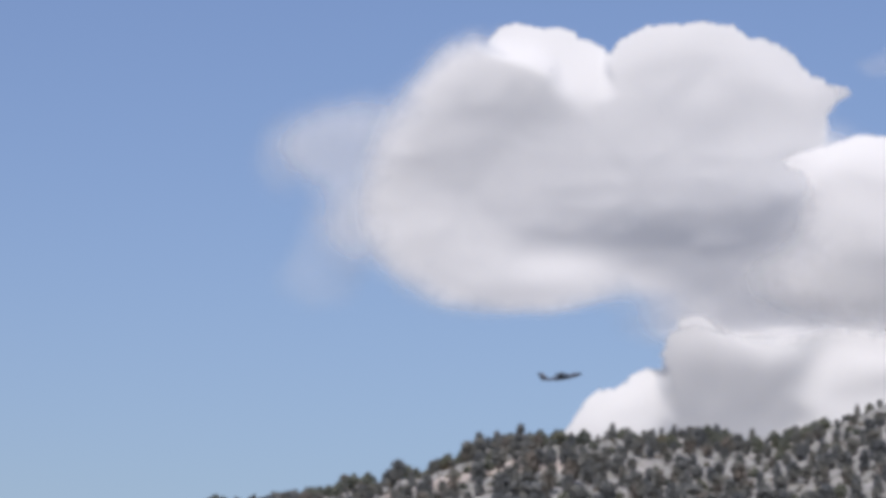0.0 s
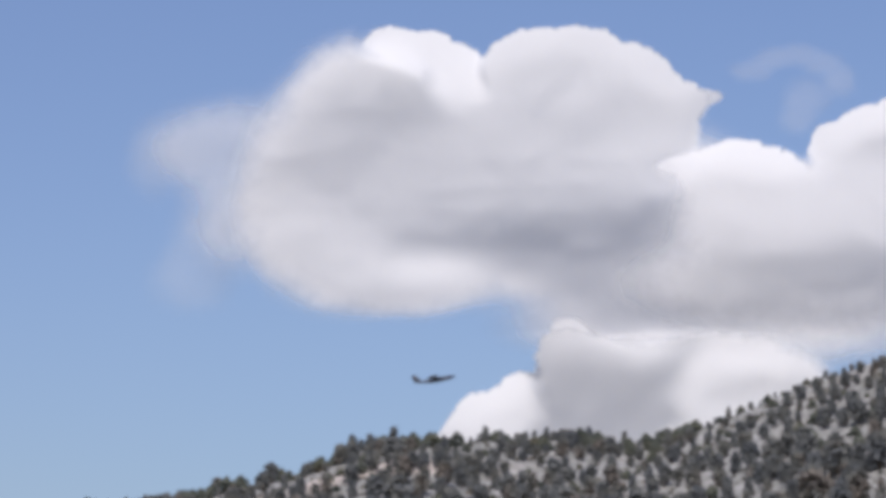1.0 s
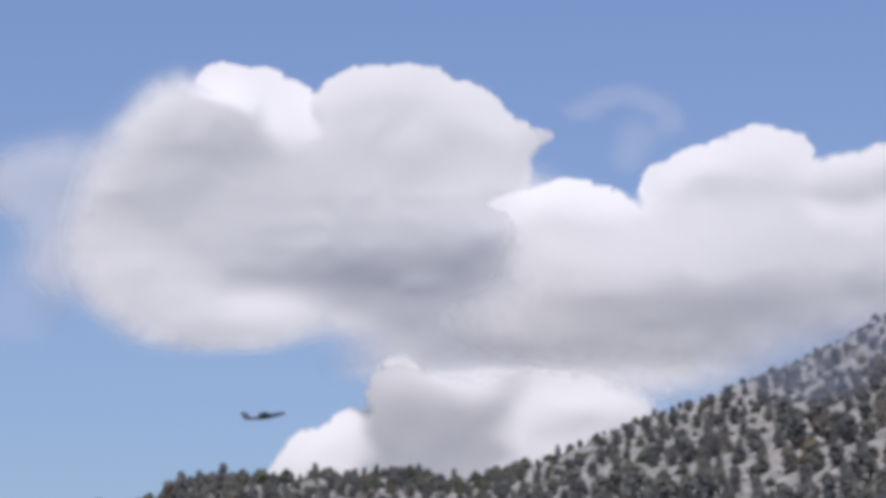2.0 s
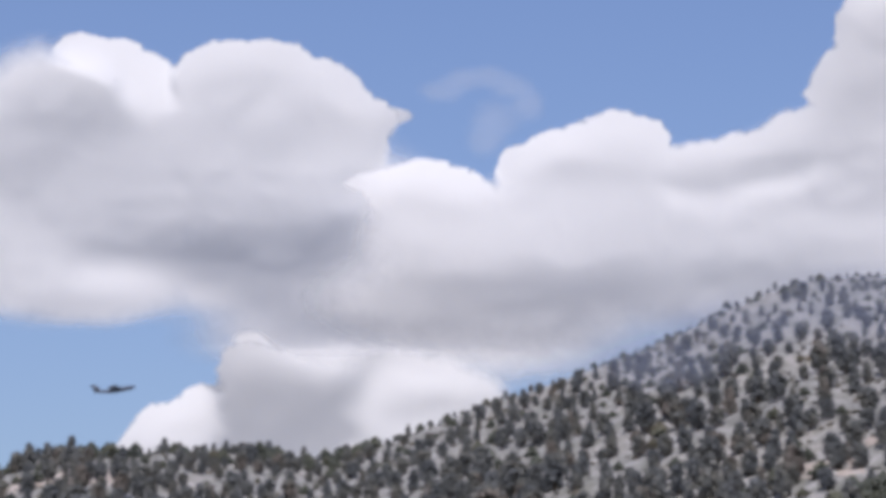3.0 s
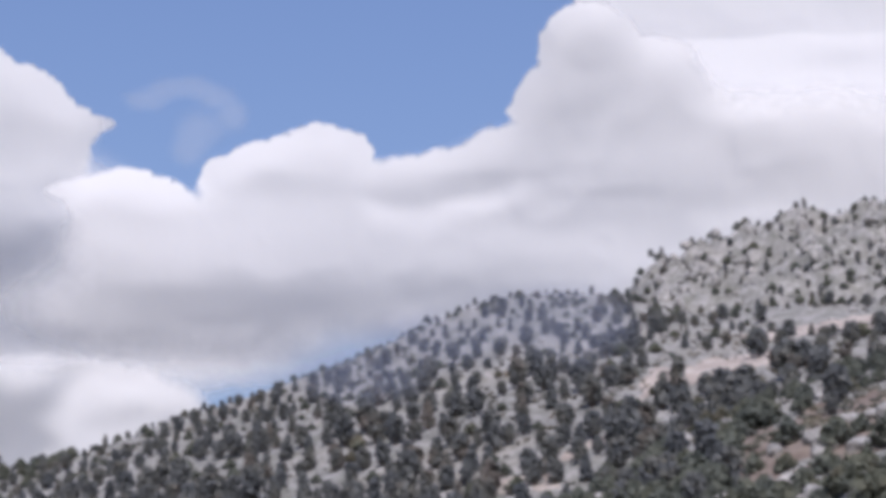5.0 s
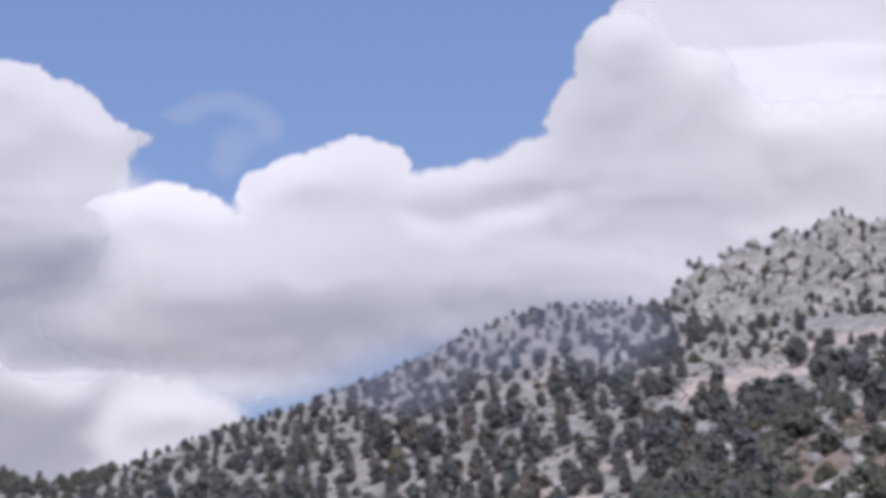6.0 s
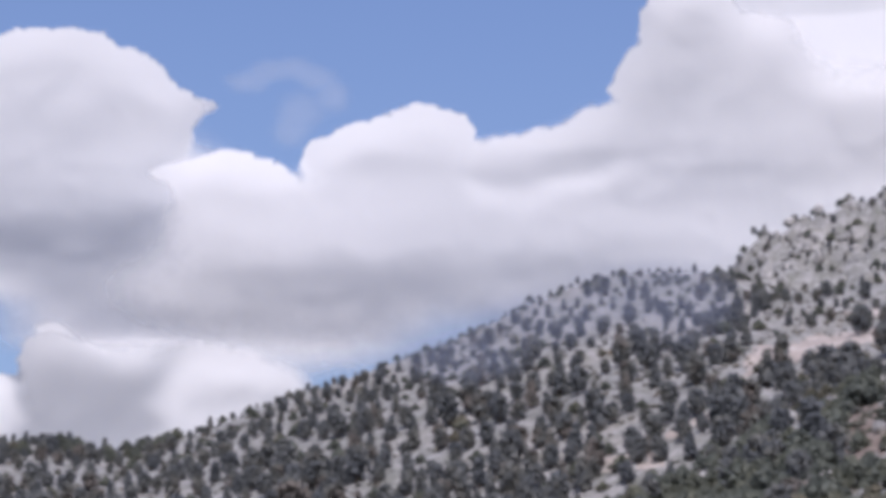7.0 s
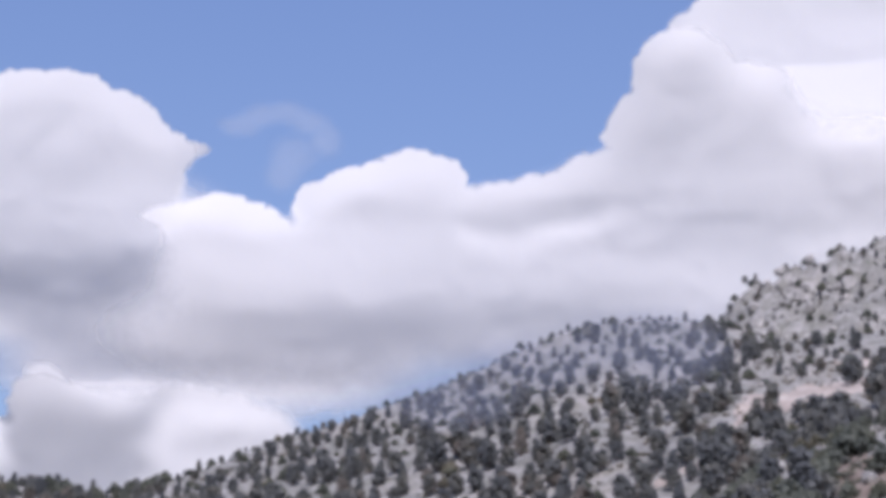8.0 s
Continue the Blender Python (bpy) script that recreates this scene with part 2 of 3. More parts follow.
EARTH = earth_material("bare_earth")
BROWN_EARTH = earth_material("brown_earth", (0.52, 0.47, 0.43))
bare_patch("bare_earth", 19.1, 22.2, 950, 1030, 14, 3, "pale pinkish bare earth clearing among the trees")
bare_patch("bare_earth", 21.1, 24.8, 1075, 1140, 10, 8, "pale grey-beige bare ground below the crag")
bare_patch("bare_earth", 20.8, 25.2, 440, 585, 6, 21, "brownish bare earth with pale stones near the foot of the slope", BROWN_EARTH)
bare_patch("bare_earth", 15.9, 17.6, 884, 902, -14, 33, "narrow pale stony track winding across the slope")
bare_patch("bare_earth", 17.3, 19.2, 880, 900, 16, 35, "narrow pale stony track winding across the slope")
bare_patch("bare_earth", -1.5, 3.2, 1120, 1165, 5, 14, "pale reddish bare earth below the ridge")


# ---- trees ----
def prism(bm, a, b, ra, rb, sides=6):
    a, b = Vector(a), Vector(b)
    q = (b - a).to_track_quat("Z", "Y").to_matrix()
    rings = []
    for c, r in ((a, ra), (b, rb)):
        rings.append([bm.verts.new(c + q @ Vector((r * math.cos(2 * math.pi * k / sides), r * math.sin(2 * math.pi * k / sides), 0))) for k in range(sides)])
    for k in range(sides):
        bm.faces.new((rings[0][k], rings[0][(k + 1) % sides], rings[1][(k + 1) % sides], rings[1][k]))
    bm.faces.new(rings[1])
    bm.faces.new(rings[0][::-1])


def tuft(bm, c, r, rng):
    """A small spray of needles: a distorted tetrahedron."""
    q = Vector((rng.gauss(0, 1), rng.gauss(0, 1), rng.gauss(0, 0.7))).normalized().to_track_quat("Z", "Y").to_matrix()
    v = [bm.verts.new(c + q @ Vector(d) * r * rng.uniform(0.6, 1.5)) for d in ((1, 0, -0.35), (-0.5, 0.87, -0.35), (-0.5, -0.87, -0.35), (0, 0, 1))]
    for i, j, k in ((0, 2, 1), (0, 1, 3), (1, 2, 3), (2, 0, 3)):
        bm.faces.new((v[i], v[j], v[k]))


def tree_meshes(kind, seed):
    """Trunk and crown of a tree one metre high; kinds: round pine, slim cypress-like juniper, low scrub."""
    rng = random.Random(seed)
    trunk, crown = bmesh.new(), bmesh.new()
    lean = Vector((rng.uniform(-0.05, 0.05), rng.uniform(-0.05, 0.05), 0))
    top = {"pine": 0.86, "slim": 0.92, "scrub": 0.6}[kind]
    prism(trunk, (0, 0, -0.06), lean * 0.5 + Vector((0, 0, top * 0.5)), 0.030, 0.020)
    prism(trunk, lean * 0.5 + Vector((0, 0, top * 0.5)), lean + Vector((0, 0, top)), 0.020, 0.006)
    n = {"pine": 150, "slim": 120, "scrub": 130}[kind]
    for k in range(n):
        u = (k + rng.random()) / n
        if kind == "pine":
            z = 0.18 + 0.76 * u
            wide = 0.345 * math.sqrt(max(0.03, 1 - ((u - 0.42) / 0.62) ** 2))
        elif kind == "slim":
            z = 0.10 + 0.86 * u
            wide = 0.27 * (1 - u) ** 0.6 + 0.03
        else:
            z = 0.10 + 0.75 * u
            wide = 0.62 * math.sqrt(max(0.02, 1 - (1.15 * u) ** 2)) if u < 0.86 else 0.1
        a = rng.uniform(0, 2 * math.pi)
        d = wide * math.sqrt(rng.uniform(0.05, 1.0)) * rng.uniform(0.7, 1.15)
        c = lean * z + Vector((d * math.cos(a), d * math.sin(a), z))
        if k % 14 == 0 and kind != "scrub":
            prism(trunk, lean * z + Vector((0, 0, z - 0.06)), c, 0.010, 0.004, 4)
        tuft(crown, c, rng.uniform(0.065, 0.12) * (1.0 if kind != "scrub" else 1.35), rng)
    out = []
    for nm, bm, mat in (("trunk", trunk, BARK), ("crown", crown, OAK if kind == "scrub" else PINE)):
        me = bpy.data.meshes.new(kind + "_" + nm)
        bm.to_mesh(me)
        bm.free()
        me.materials.append(mat)
        out.append(me)
    return out


VARIANTS = {"pine": [tree_meshes("pine", 10 + k) for k in range(7)],
            "slim": [tree_meshes("slim", 40 + k) for k in range(4)],
            "scrub": [tree_meshes("scrub", 70 + k) for k in range(5)]}
LABELS = {"pine": ("pine_tree", "dark grey-green pine with a dense rounded crown on the dry slope", "tree"),
          "slim": ("juniper_tree", "slim dark upright juniper tree on the stony slope", "tree"),
          "scrub": ("oak_bush", "low broad grey-green scrub oak on the slope", "bush")}


def plant(kind, pick, az, r, high, turn):
    """One tree as a thing with its trunk and crown."""
    name, label, cat = LABELS[kind]
    root = new(name)
    root.matrix_world = Matrix.Translation(place(az, r)) @ Matrix.Rotation(turn, 4, "Z") @ Matrix.Diagonal((high, high, high, 1))
    for nm, me in zip(("trunk", "crown"), VARIANTS[kind][pick]):
        ob = new(nm, me)
        ob.parent = root
    tagged(root, label, cat, group="trees of the near slope")


def sow():
    """Where trees stand: bearing, distance, kind, height."""
    rng = random.Random(5)
    found, cells = [], {}

    def free(layer, a, e, gap):
        ca, ce = int(a / 0.3), int(e / 0.3)
        for i in range(ca - 2, ca + 3):
            for j in range(ce - 2, ce + 3):
                for p, q in cells.get((layer, i, j), ()):
                    if ((p - a) / gap) ** 2 + ((q - e) / (0.62 * gap)) ** 2 < 1:
                        return False
        cells.setdefault((layer, ca, ce), []).append((a, e))
        return True

    count = 70000
    gen = np.random.default_rng(5)
    azs, us, vs = gen.uniform(-9.6, 25.6, count), gen.random(count), gen.random(count)
    rs = np.where(us < 0.22, 400 + 290 * vs, np.where(us < 0.65, 700 + 590 * vs, np.where(us < 0.85, 1150 + 135 * vs, 1380 + 240 * vs)))
    els = np.degrees(np.arctan2(ground_height(azs, rs) - EYE, rs))
    patches = fbm(rs * np.sin(np.radians(azs)) / 45, rs / 60, 31, 3)
    spur = np.interp(azs, SPUR_AZ, SPUR_EL)
    for az, r, el, patch, hidden in zip(azs.tolist(), rs.tolist(), els.tolist(), patches.tolist(), spur.tolist()):
        if r < 700 and az < 12 or r > 1300 and az < 18.7:
            continue
        if el < 7.0 or r > 700 and el < hidden - 0.5:
            continue
        clearing = max(math.exp(-((az - 20.4) / 1.1) ** 2 - ((el - 11.5 - 0.2 * (az - 20.4)) / 0.36) ** 2), math.exp(-((az - 22.8) / 1.3) ** 2 - ((el - 12.45) / 0.26) ** 2))
        if r > 1170 and 7.7 < az < 9.2 and rng.random() < 0.75:
            continue
        if rng.random() < 2.4 * clearing:
            continue
        if r < 700:
            layer, gap, kind, high = 0, 0.20 + rng.uniform(0, 0.16) + 0.40 * max(0.0, min(1.0, (az - 20.2) / 1.2)) * (r < 590), "scrub" if rng.random() < 0.88 else "pine", rng.uniform(4.5, 9.0)
            high *= (0.85 if kind == "scrub" else 1.0) * (0.62 if r > 600 else 1.0)
        elif r > 1215 and r < 1300:
            layer, gap, kind, high = 3, 0.145 + rng.uniform(0, 0.15), rng.choice(("pine", "scrub", "scrub", "slim")), rng.uniform(3.0, 6.2) * (1.3 - 0.6 * float(smoothstep(6.5, 9.5, az)))
        elif r < 1300:
            layer, gap = 1, (0.295 + 0.40 * max(0, -patch) + rng.uniform(0, 0.14)) * (1.0 - 0.34 * float(smoothstep(900, 1230, r)))
            u = rng.random()
            kind = "pine" if u < 0.55 else "slim" if u < 0.78 else "scrub"
            high = (rng.uniform(6.0, 11.0) if rng.random() < 0.8 else rng.uniform(11.0, 14.5)) * (0.55 if kind == "scrub" else 1.0) * (1.18 - 0.18 * float(smoothstep(7, 11, az))) * (1.0 - 0.42 * float(smoothstep(900, 1230, r)))
        else:
            layer, gap, kind, high = 2, 0.15 + rng.uniform(0, 0.17), rng.choice(("scrub", "scrub", "slim", "pine")), rng.uniform(2.6, 5.4)
        if 0.5 < az < 1.8 and r > 1190:
            gap, high = 0.6 * gap, 1.25 * high
        if free(layer, az, el, gap):
            found.append((r, az, kind, float(high)))
    return found


def build_trees():
    rng = random.Random(8)
    stand = sorted(sow())
    singles = {"pine": 0, "slim": 0, "scrub": 0}
    joined = {}
    for r, az, kind, high in stand:
        pick, turn = rng.randrange(len(VARIANTS[kind])), rng.uniform(0, 6.28)
        if singles[kind] < 200 and -8 < az < 24.6:
            singles[kind] += 1
            plant(kind, pick, az, r, high, turn)
        else:
            joined.setdefault(kind, []).append((r, az, pick, high, turn))
    for kind, group in joined.items():
        for part_no, nm in enumerate(("trunks", "crowns")):
            V, F, base = [], [], 0
            for r, az, pick, high, turn in group:
                me = VARIANTS[kind][pick][part_no]
                co = np.empty(len(me.vertices) * 3)
                me.vertices.foreach_get("co", co)
                co = co.reshape(-1, 3) * high
                c, s = math.cos(turn), math.sin(turn)
                co = co @ np.array([[c, s, 0], [-s, c, 0], [0, 0, 1]]) + np.array(place(az, r))
                V.append(co)
                F += [tuple(base + i for i in p.vertices) for p in me.polygons]
                base += len(co)
            ob = sheet({"pine": "pine_wood", "slim": "juniper_wood", "scrub": "scrub"}[kind] + "_" + nm, np.concatenate(V).tolist(), F, BARK if part_no == 0 else (OAK if kind == "scrub" else PINE), False)
            tagged(ob, {"pine": "open dark pine wood on the upper mountainside", "slim": "slim junipers scattered over the upper slope", "scrub": "low scrub scattered over the rocky slope"}[kind], "woodland", kind="stuff")


def build_shrubs():
    """Low grey-olive cushion shrubs that cover the open ground between the trees."""
    rng = random.Random(77)
    shapes = []
    for _ in range(5):
        bm = bmesh.new()
        for _ in range(9):
            a, d = rng.uniform(0, 6.28), rng.uniform(0, 0.75)
            tuft(bm, Vector((d * math.cos(a), d * math.sin(a), rng.uniform(0.1, 0.6))), rng.uniform(0.3, 0.55), rng)
        bm.verts.index_update()
        shapes.append((np.array([v.co[:] for v in bm.verts]), [tuple(v.index for v in f.verts) for f in bm.faces]))
        bm.free()
    gen = np.random.default_rng(9)
    count = 7000
    az = gen.uniform(-9.5, 25.5, count)
    r = np.where(gen.random(count) < 0.75, gen.uniform(720, 1285, count), gen.uniform(1390, 1620, count))
    r = np.where((r > 1300) & (az < 18.8), gen.uniform(800, 1280, count), r)
    foot = gen.random(count) < 0.12
    az = np.where(foot, gen.uniform(20.4, 25.4, count), az)
    r = np.where(foot, gen.uniform(430, 600, count), r)
    z = ground_height(az, r)
    dens = fbm(r * np.sin(np.radians(az)) / 30, r / 40, 61, 3)
    el = np.degrees(np.arctan2(z, r))
    bare = np.maximum(np.exp(-((az - 20.4) / 1.2) ** 2 - ((el - 11.5) / 0.3) ** 2), np.exp(-((az - 22.8) / 1.3) ** 2 - ((el - 12.45) / 0.26) ** 2))
    keep = (dens > -0.06) & (el > 7.6) & (bare < 0.35)
    V, F, base = [], [], 0
    for a, d, h in zip(az[keep].tolist(), r[keep].tolist(), z[keep].tolist()):
        co, faces = shapes[rng.randrange(5)]
        size, t = rng.uniform(0.8, 2.0), rng.uniform(0, 6.28)
        c, s_ = math.cos(t), math.sin(t)
        V.append(co * size @ np.array([[c, s_, 0], [-s_, c, 0], [0, 0, 0.8]]) + np.array([d * math.sin(radians(a)), d * math.cos(radians(a)), h]))
        F += [tuple(base + i for i in f) for f in faces]
        base += len(co)
    ob = sheet("cushion_shrubs", np.concatenate(V).tolist(), F, SHRUB, False)
    tagged(ob, "low grey-olive cushion shrubs over the stony slope", "shrubs", kind="stuff")


build_trees()
build_shrubs()


# ---- rocks ----
def rock_mesh(seed):
    rng = random.Random(seed)
    bm = bmesh.new()
    bmesh.ops.create_icosphere(bm, subdivisions=2, radius=1.0)
    cuts = [(Vector((rng.gauss(0, 1), rng.gauss(0, 1), rng.gauss(0, 1))).normalized(), rng.uniform(0.55, 0.9)) for _ in range(7)]
    for v in bm.verts:
        for n, d in cuts:
            over = v.co.dot(n) - d
            if over > 0:
                v.co -= n * over
        v.co *= 1 + 0.12 * noise.noise(v.co * 2.3 + Vector((seed, 0, 0)))
    me = bpy.data.meshes.new("boulder")
    bm.to_mesh(me)
    bm.free()
    me.materials.append(ROCK)
    return me


def build_rocks():
    rng = random.Random(12)
    shapes = [rock_mesh(k) for k in range(6)]
    made = 0
    V, F, base = [], [], 0
    for _ in range(2600):
        az = rng.uniform(-9, 25)
        r = rng.uniform(600, 1620)
        if 1290 < r < 1380 or r > 1300 and az < 18.8:
            continue
        if rng.random() > 0.35 + 0.65 * (az > 17):
            continue
        size = rng.uniform(0.6, 1.6) * (1.8 if r > 1300 else 1.0) * (1.6 if rng.random() < 0.12 else 1)
        me = shapes[rng.randrange(6)]
        m = Matrix.Translation(place(az, r, 0.15 * size)) @ Euler((rng.uniform(-.3, .3), rng.uniform(-.3, .3), rng.uniform(0, 6))).to_matrix().to_4x4() @ Matrix.Diagonal((size * rng.uniform(1, 1.9), size * rng.uniform(1, 1.5), size * rng.uniform(0.6, 1.1), 1))
        if r > 1390 and az > 18.9 and rng.random() < 0.5:
            m = m @ Matrix.Diagonal((1.3, 1.2, rng.uniform(1.8, 3.2), 1))
        if size > 1.7 and made < 150:
            made += 1
            ob = new("boulder", me)
            ob.matrix_world = m
            tagged(ob, "pale grey limestone boulder on the slope", "boulder", group="boulders on the slope")
            continue
        co = np.empty(len(me.vertices) * 3)
        me.vertices.foreach_get("co", co)
        co = co.reshape(-1, 3) @ np.array(m.to_3x3()).T + np.array(m.translation)
        V.append(co)
        F += [tuple(base + i for i in p.vertices) for p in me.polygons]
        base += len(co)
    for _ in range(46):
        az, r, size = rng.uniform(20.6, 25.0), rng.uniform(425, 540), rng.uniform(1.2, 2.6)
        ob = new("boulder", shapes[rng.randrange(6)])
        ob.matrix_world = Matrix.Translation(place(az, r, 0.3 * size)) @ Euler((rng.uniform(-.3, .3), rng.uniform(-.3, .3), rng.uniform(0, 6))).to_matrix().to_4x4() @ Matrix.Diagonal((size * 1.6, size * 1.2, size * 0.9, 1))
        tagged(ob, "large pale limestone boulder among bushes on the lower slope", "boulder", group="boulders on the slope")
    ob = sheet("scree", np.concatenate(V).tolist(), F, ROCK, False)
    tagged(ob, "pale limestone scree and outcrops strewn over the slope", "rocks", kind="stuff")


build_rocks()


def blurred(field, width):
    """Three passes of a running mean of that many cells along both axes."""
    half = max(1, int(width) // 2)
    for _ in range(3):
        for axis in (0, 1):
            padded = np.pad(field, [(half + 1, half) if k == axis else (0, 0) for k in (0, 1)], mode="edge")
            total = np.cumsum(padded, axis)
            n = field.shape[axis]
            field = (np.take(total, np.arange(2 * half + 1, 2 * half + 1 + n), axis) - np.take(total, np.arange(n), axis)) / (2 * half + 1)
    return field


# ---- clouds: billowing bodies far behind the mountain ----
def direction(az, el):
    a, e = radians(az), radians(el)
    return Vector((math.sin(a) * math.cos(e), math.cos(a) * math.cos(e), math.sin(e)))


def cloud(name, label, az, el, far):
    root = new(name)
    root.location = direction(az, el) * far
    return tagged(root, label, "cloud", group="clouds over the mountain")


def puff(parent, layers, far, seed, tilt=0.0, material=None, rim=0.6, step=0.045, rough=0.16, knob=0.6, fine=4, name="body"):
    """One body of a cloud as a billowing skin. layers, from the rear to the front: rounded lobes (bearing, elevation,
    half width, half height, softness of the edge), how far the layer bulges forward, how far its face leans over beyond
    the body's own tilt, its folds (bearing, elevation, half width, half height, overhang), and how dense it is (1: opaque). knob: width of the knobs
    along the edge; rim: how strongly the body rounds off towards its outline."""
    every = np.array([lobe for layer in layers for lobe in layer[0]], float)
    pad = 0.7
    a0, a1 = (every[:, 0] - every[:, 2]).min() - pad, (every[:, 0] + every[:, 2]).max() + pad
    e0, e1 = (every[:, 1] - every[:, 3]).min() - pad, (every[:, 1] + every[:, 3]).max() + pad
    A, E = np.meshgrid(np.arange(a0, a1, step), np.arange(e0, e1, step), indexing="ij")
    wa = A + rough * (billow(A / knob, E / knob, seed, fine, 0.62) - 0.5) * 1.3 + 0.1 * fbm(A / 2.5, E / 2.5, seed + 5, 2)
    we = E + rough * (billow(A / knob + 40, E / knob, seed + 3, fine, 0.62) - 0.5) * 1.3 + 0.1 * fbm(A / 2.5 + 9, E / 2.5, seed + 6, 2)
    sa = A + 0.16 * fbm(A / 1.4, E / 1.4, seed, 2)
    se = E + 0.16 * fbm(A / 1.4 + 40, E / 1.4, seed + 3, 2)
    gaps, high = np.ones_like(A), np.zeros_like(A)
    for lobes, lift, lean, folds, thin in layers:
        clear, swell = np.ones_like(A), np.zeros_like(A)
        for a, e, ra, re, soft in lobes:
            below = np.clip((e - se) / re, 0, 1)
            soft = np.clip(soft + 0.75 * below, 0, 1)
            frayed = 1 - 0.75 * soft
            d = np.sqrt(((sa + (wa - sa) * frayed - a) / ra) ** 2 + ((se + (we - se) * frayed - e) / re) ** 2)
            clear = clear * (1 - smoothstep(1 + 0.25 * soft, 1 - soft, d))
            d = np.sqrt(((sa - a) / ra) ** 2 + ((se - e) / re) ** 2)
            swell = swell + (min(ra, re, 1.2) * np.clip(1 - d * d / 1.5, 0, None)) ** 3
        clear = 1 - thin * (1 - clear)
        hinge = max(e + 0.5 * re for _, e, _, re, _ in lobes) if lean > 0 else min(e - 0.5 * re for _, e, _, re, _ in lobes)
        skin = lift + 0.12 * blurred(swell ** (1 / 3), 0.3 / step) + lean * np.clip(se - hinge, -3, 3)
        for a, e, ra, re, amount in folds:
            skin = skin + amount * (se - e) * np.exp(-((sa - a) / ra) ** 2 - ((se - e) / re) ** 2)
        width = (0.14 + 0.5 * np.mean([lobe[4] for lobe in lobes]) ** 2) / step
        over, rear = blurred(1 - clear, width) + 1e-6, blurred(1 - gaps, width) + 1e-9
        high = (high * rear * (1 - over) + skin * over) / (rear * (1 - over) + over)
        gaps = gaps * clear
    dens = 1 - gaps
    hung = dens.copy()
    for k in range(3, int(1.1 / step), 3):
        hung[:, :-k] = np.maximum(hung[:, :-k], dens[:, k:])
    bulk = blurred(np.minimum(1, 1.2 * hung), 0.7 / step)
    high = high + rim * bulk + 0.05 * (blurred(billow(sa / 0.9, se / 1.0, seed + 8, 3, 0.5), 3) - 0.5) * bulk
    D = far - far * radians(1.0) * (high + tilt * (E - every[:, 1].mean()))
    ra_, re_ = np.radians(A), np.radians(E)
    P = np.stack([D * np.sin(ra_) * np.cos(re_), D * np.cos(ra_) * np.cos(re_), D * np.sin(re_)], -1) - np.array(parent.location)
    n, k = A.shape
    i, j = np.arange(n - 1)[:, None], np.arange(k - 1)[None, :]
    F = np.stack([i * k + j, (i + 1) * k + j, (i + 1) * k + j + 1, i * k + j + 1], -1)
    keep = np.maximum(np.maximum(dens[:-1, :-1], dens[1:, 1:]), np.maximum(dens[1:, :-1], dens[:-1, 1:])) > 0.035
    F = F[keep]
    used = np.unique(F)
    index = np.full(n * k, -1)
    index[used] = np.arange(len(used))
    ob = sheet(name, P.reshape(-1, 3)[used].tolist(), index[F].tolist(), material or CLOUD)
    for key, value in (("cover", dens), ("body_depth", np.clip(bulk, 0, 1))):
        ob.data.attributes.new(key, "FLOAT", "POINT").data.foreach_set("value", value.reshape(-1)[used].astype(np.float32))
    ob.parent = parent
    return ob


big = cloud("cumulus_cloud", "large white cumulus cloud with a grey belly and frayed edge", 3.0, 15.0, 4600)
big_thin_base = ([(5.47, 11.96, 2.23, 0.78, 1.0), (7.76, 11.7, 2.9, 0.95, 0.9), (10.04, 11.76, 2.46, 0.95, 1.0)],
     0.035, 0.075, (), 0.5)
big_body = ([(0.97, 14.9, 2.23, 2.23, 0.9), (2.72, 14.91, 2.9, 2.34, 0.7), (5.27, 14.89, 2.68, 2.34, 0.6), (7.01, 14.3, 2.46, 1.9, 0.8),
                  (8.61, 13.59, 2.9, 1.45, 0.9), (3.41, 13.22, 3.12, 0.95, 1.0)],
     0.0, 0.0, (), 1.0)
big_underside = ([(4.1, 13.33, 3.12, 0.84, 1.0), (6.64, 13.07, 2.9, 1.34, 0.9), (8.25, 13.26, 2.68, 1.56, 1.0), (7.08, 12.05, 3.35, 1.06, 1.0),
                  (10.29, 12.2, 3.12, 1.0, 1.0), (7.93, 14.06, 1.67, 1.45, 1.0)],
     0.14, 0.33, (), 1.0)
big_sunlit_crest = ([(1.6, 17.54, 0.67, 0.36, 0.15), (2.25, 17.37, 0.84, 0.47, 0.15), (2.95, 16.93, 0.67, 0.67, 0.2), (3.3, 16.48, 0.67, 0.67, 0.3),
                  (2.72, 16.48, 0.67, 0.67, 0.3)],
     0.035, -0.375, (), 1.0)
big_right_billow = ([(4.48, 16.92, 1.12, 0.95, 0.1), (5.42, 17.02, 1.23, 0.89, 0.1), (6.35, 16.45, 1.34, 1.12, 0.1), (7.04, 15.93, 0.89, 1.17, 0.12),
                  (7.4, 16.31, 0.78, 0.5, 0.15), (5.28, 15.56, 2.23, 1.67, 0.3), (3.88, 15.69, 1.0, 1.23, 0.5), (6.67, 14.98, 1.34, 1.23, 0.4)],
     0.098, -0.045, [(5.18, 16.58, 1.56, 0.56, -0.07)], 1.0)
big_left_billow = ([(0.85, 16.36, 1.67, 1.54, 0.6), (0.04, 15.62, 1.67, 1.56, 1.0), (1.61, 16.36, 1.06, 0.95, 0.15), (2.16, 15.78, 0.95, 0.84, 0.2),
                  (2.48, 15.02, 1.12, 1.0, 0.8), (-0.53, 14.55, 1.51, 1.45, 1.0), (0.86, 14.79, 2.23, 1.34, 0.8)],
     0.154, 0.06, [(1.78, 16.14, 1.67, 1.0, 0.07), (-0.29, 14.33, 1.45, 0.67, -0.035)], 1.0)
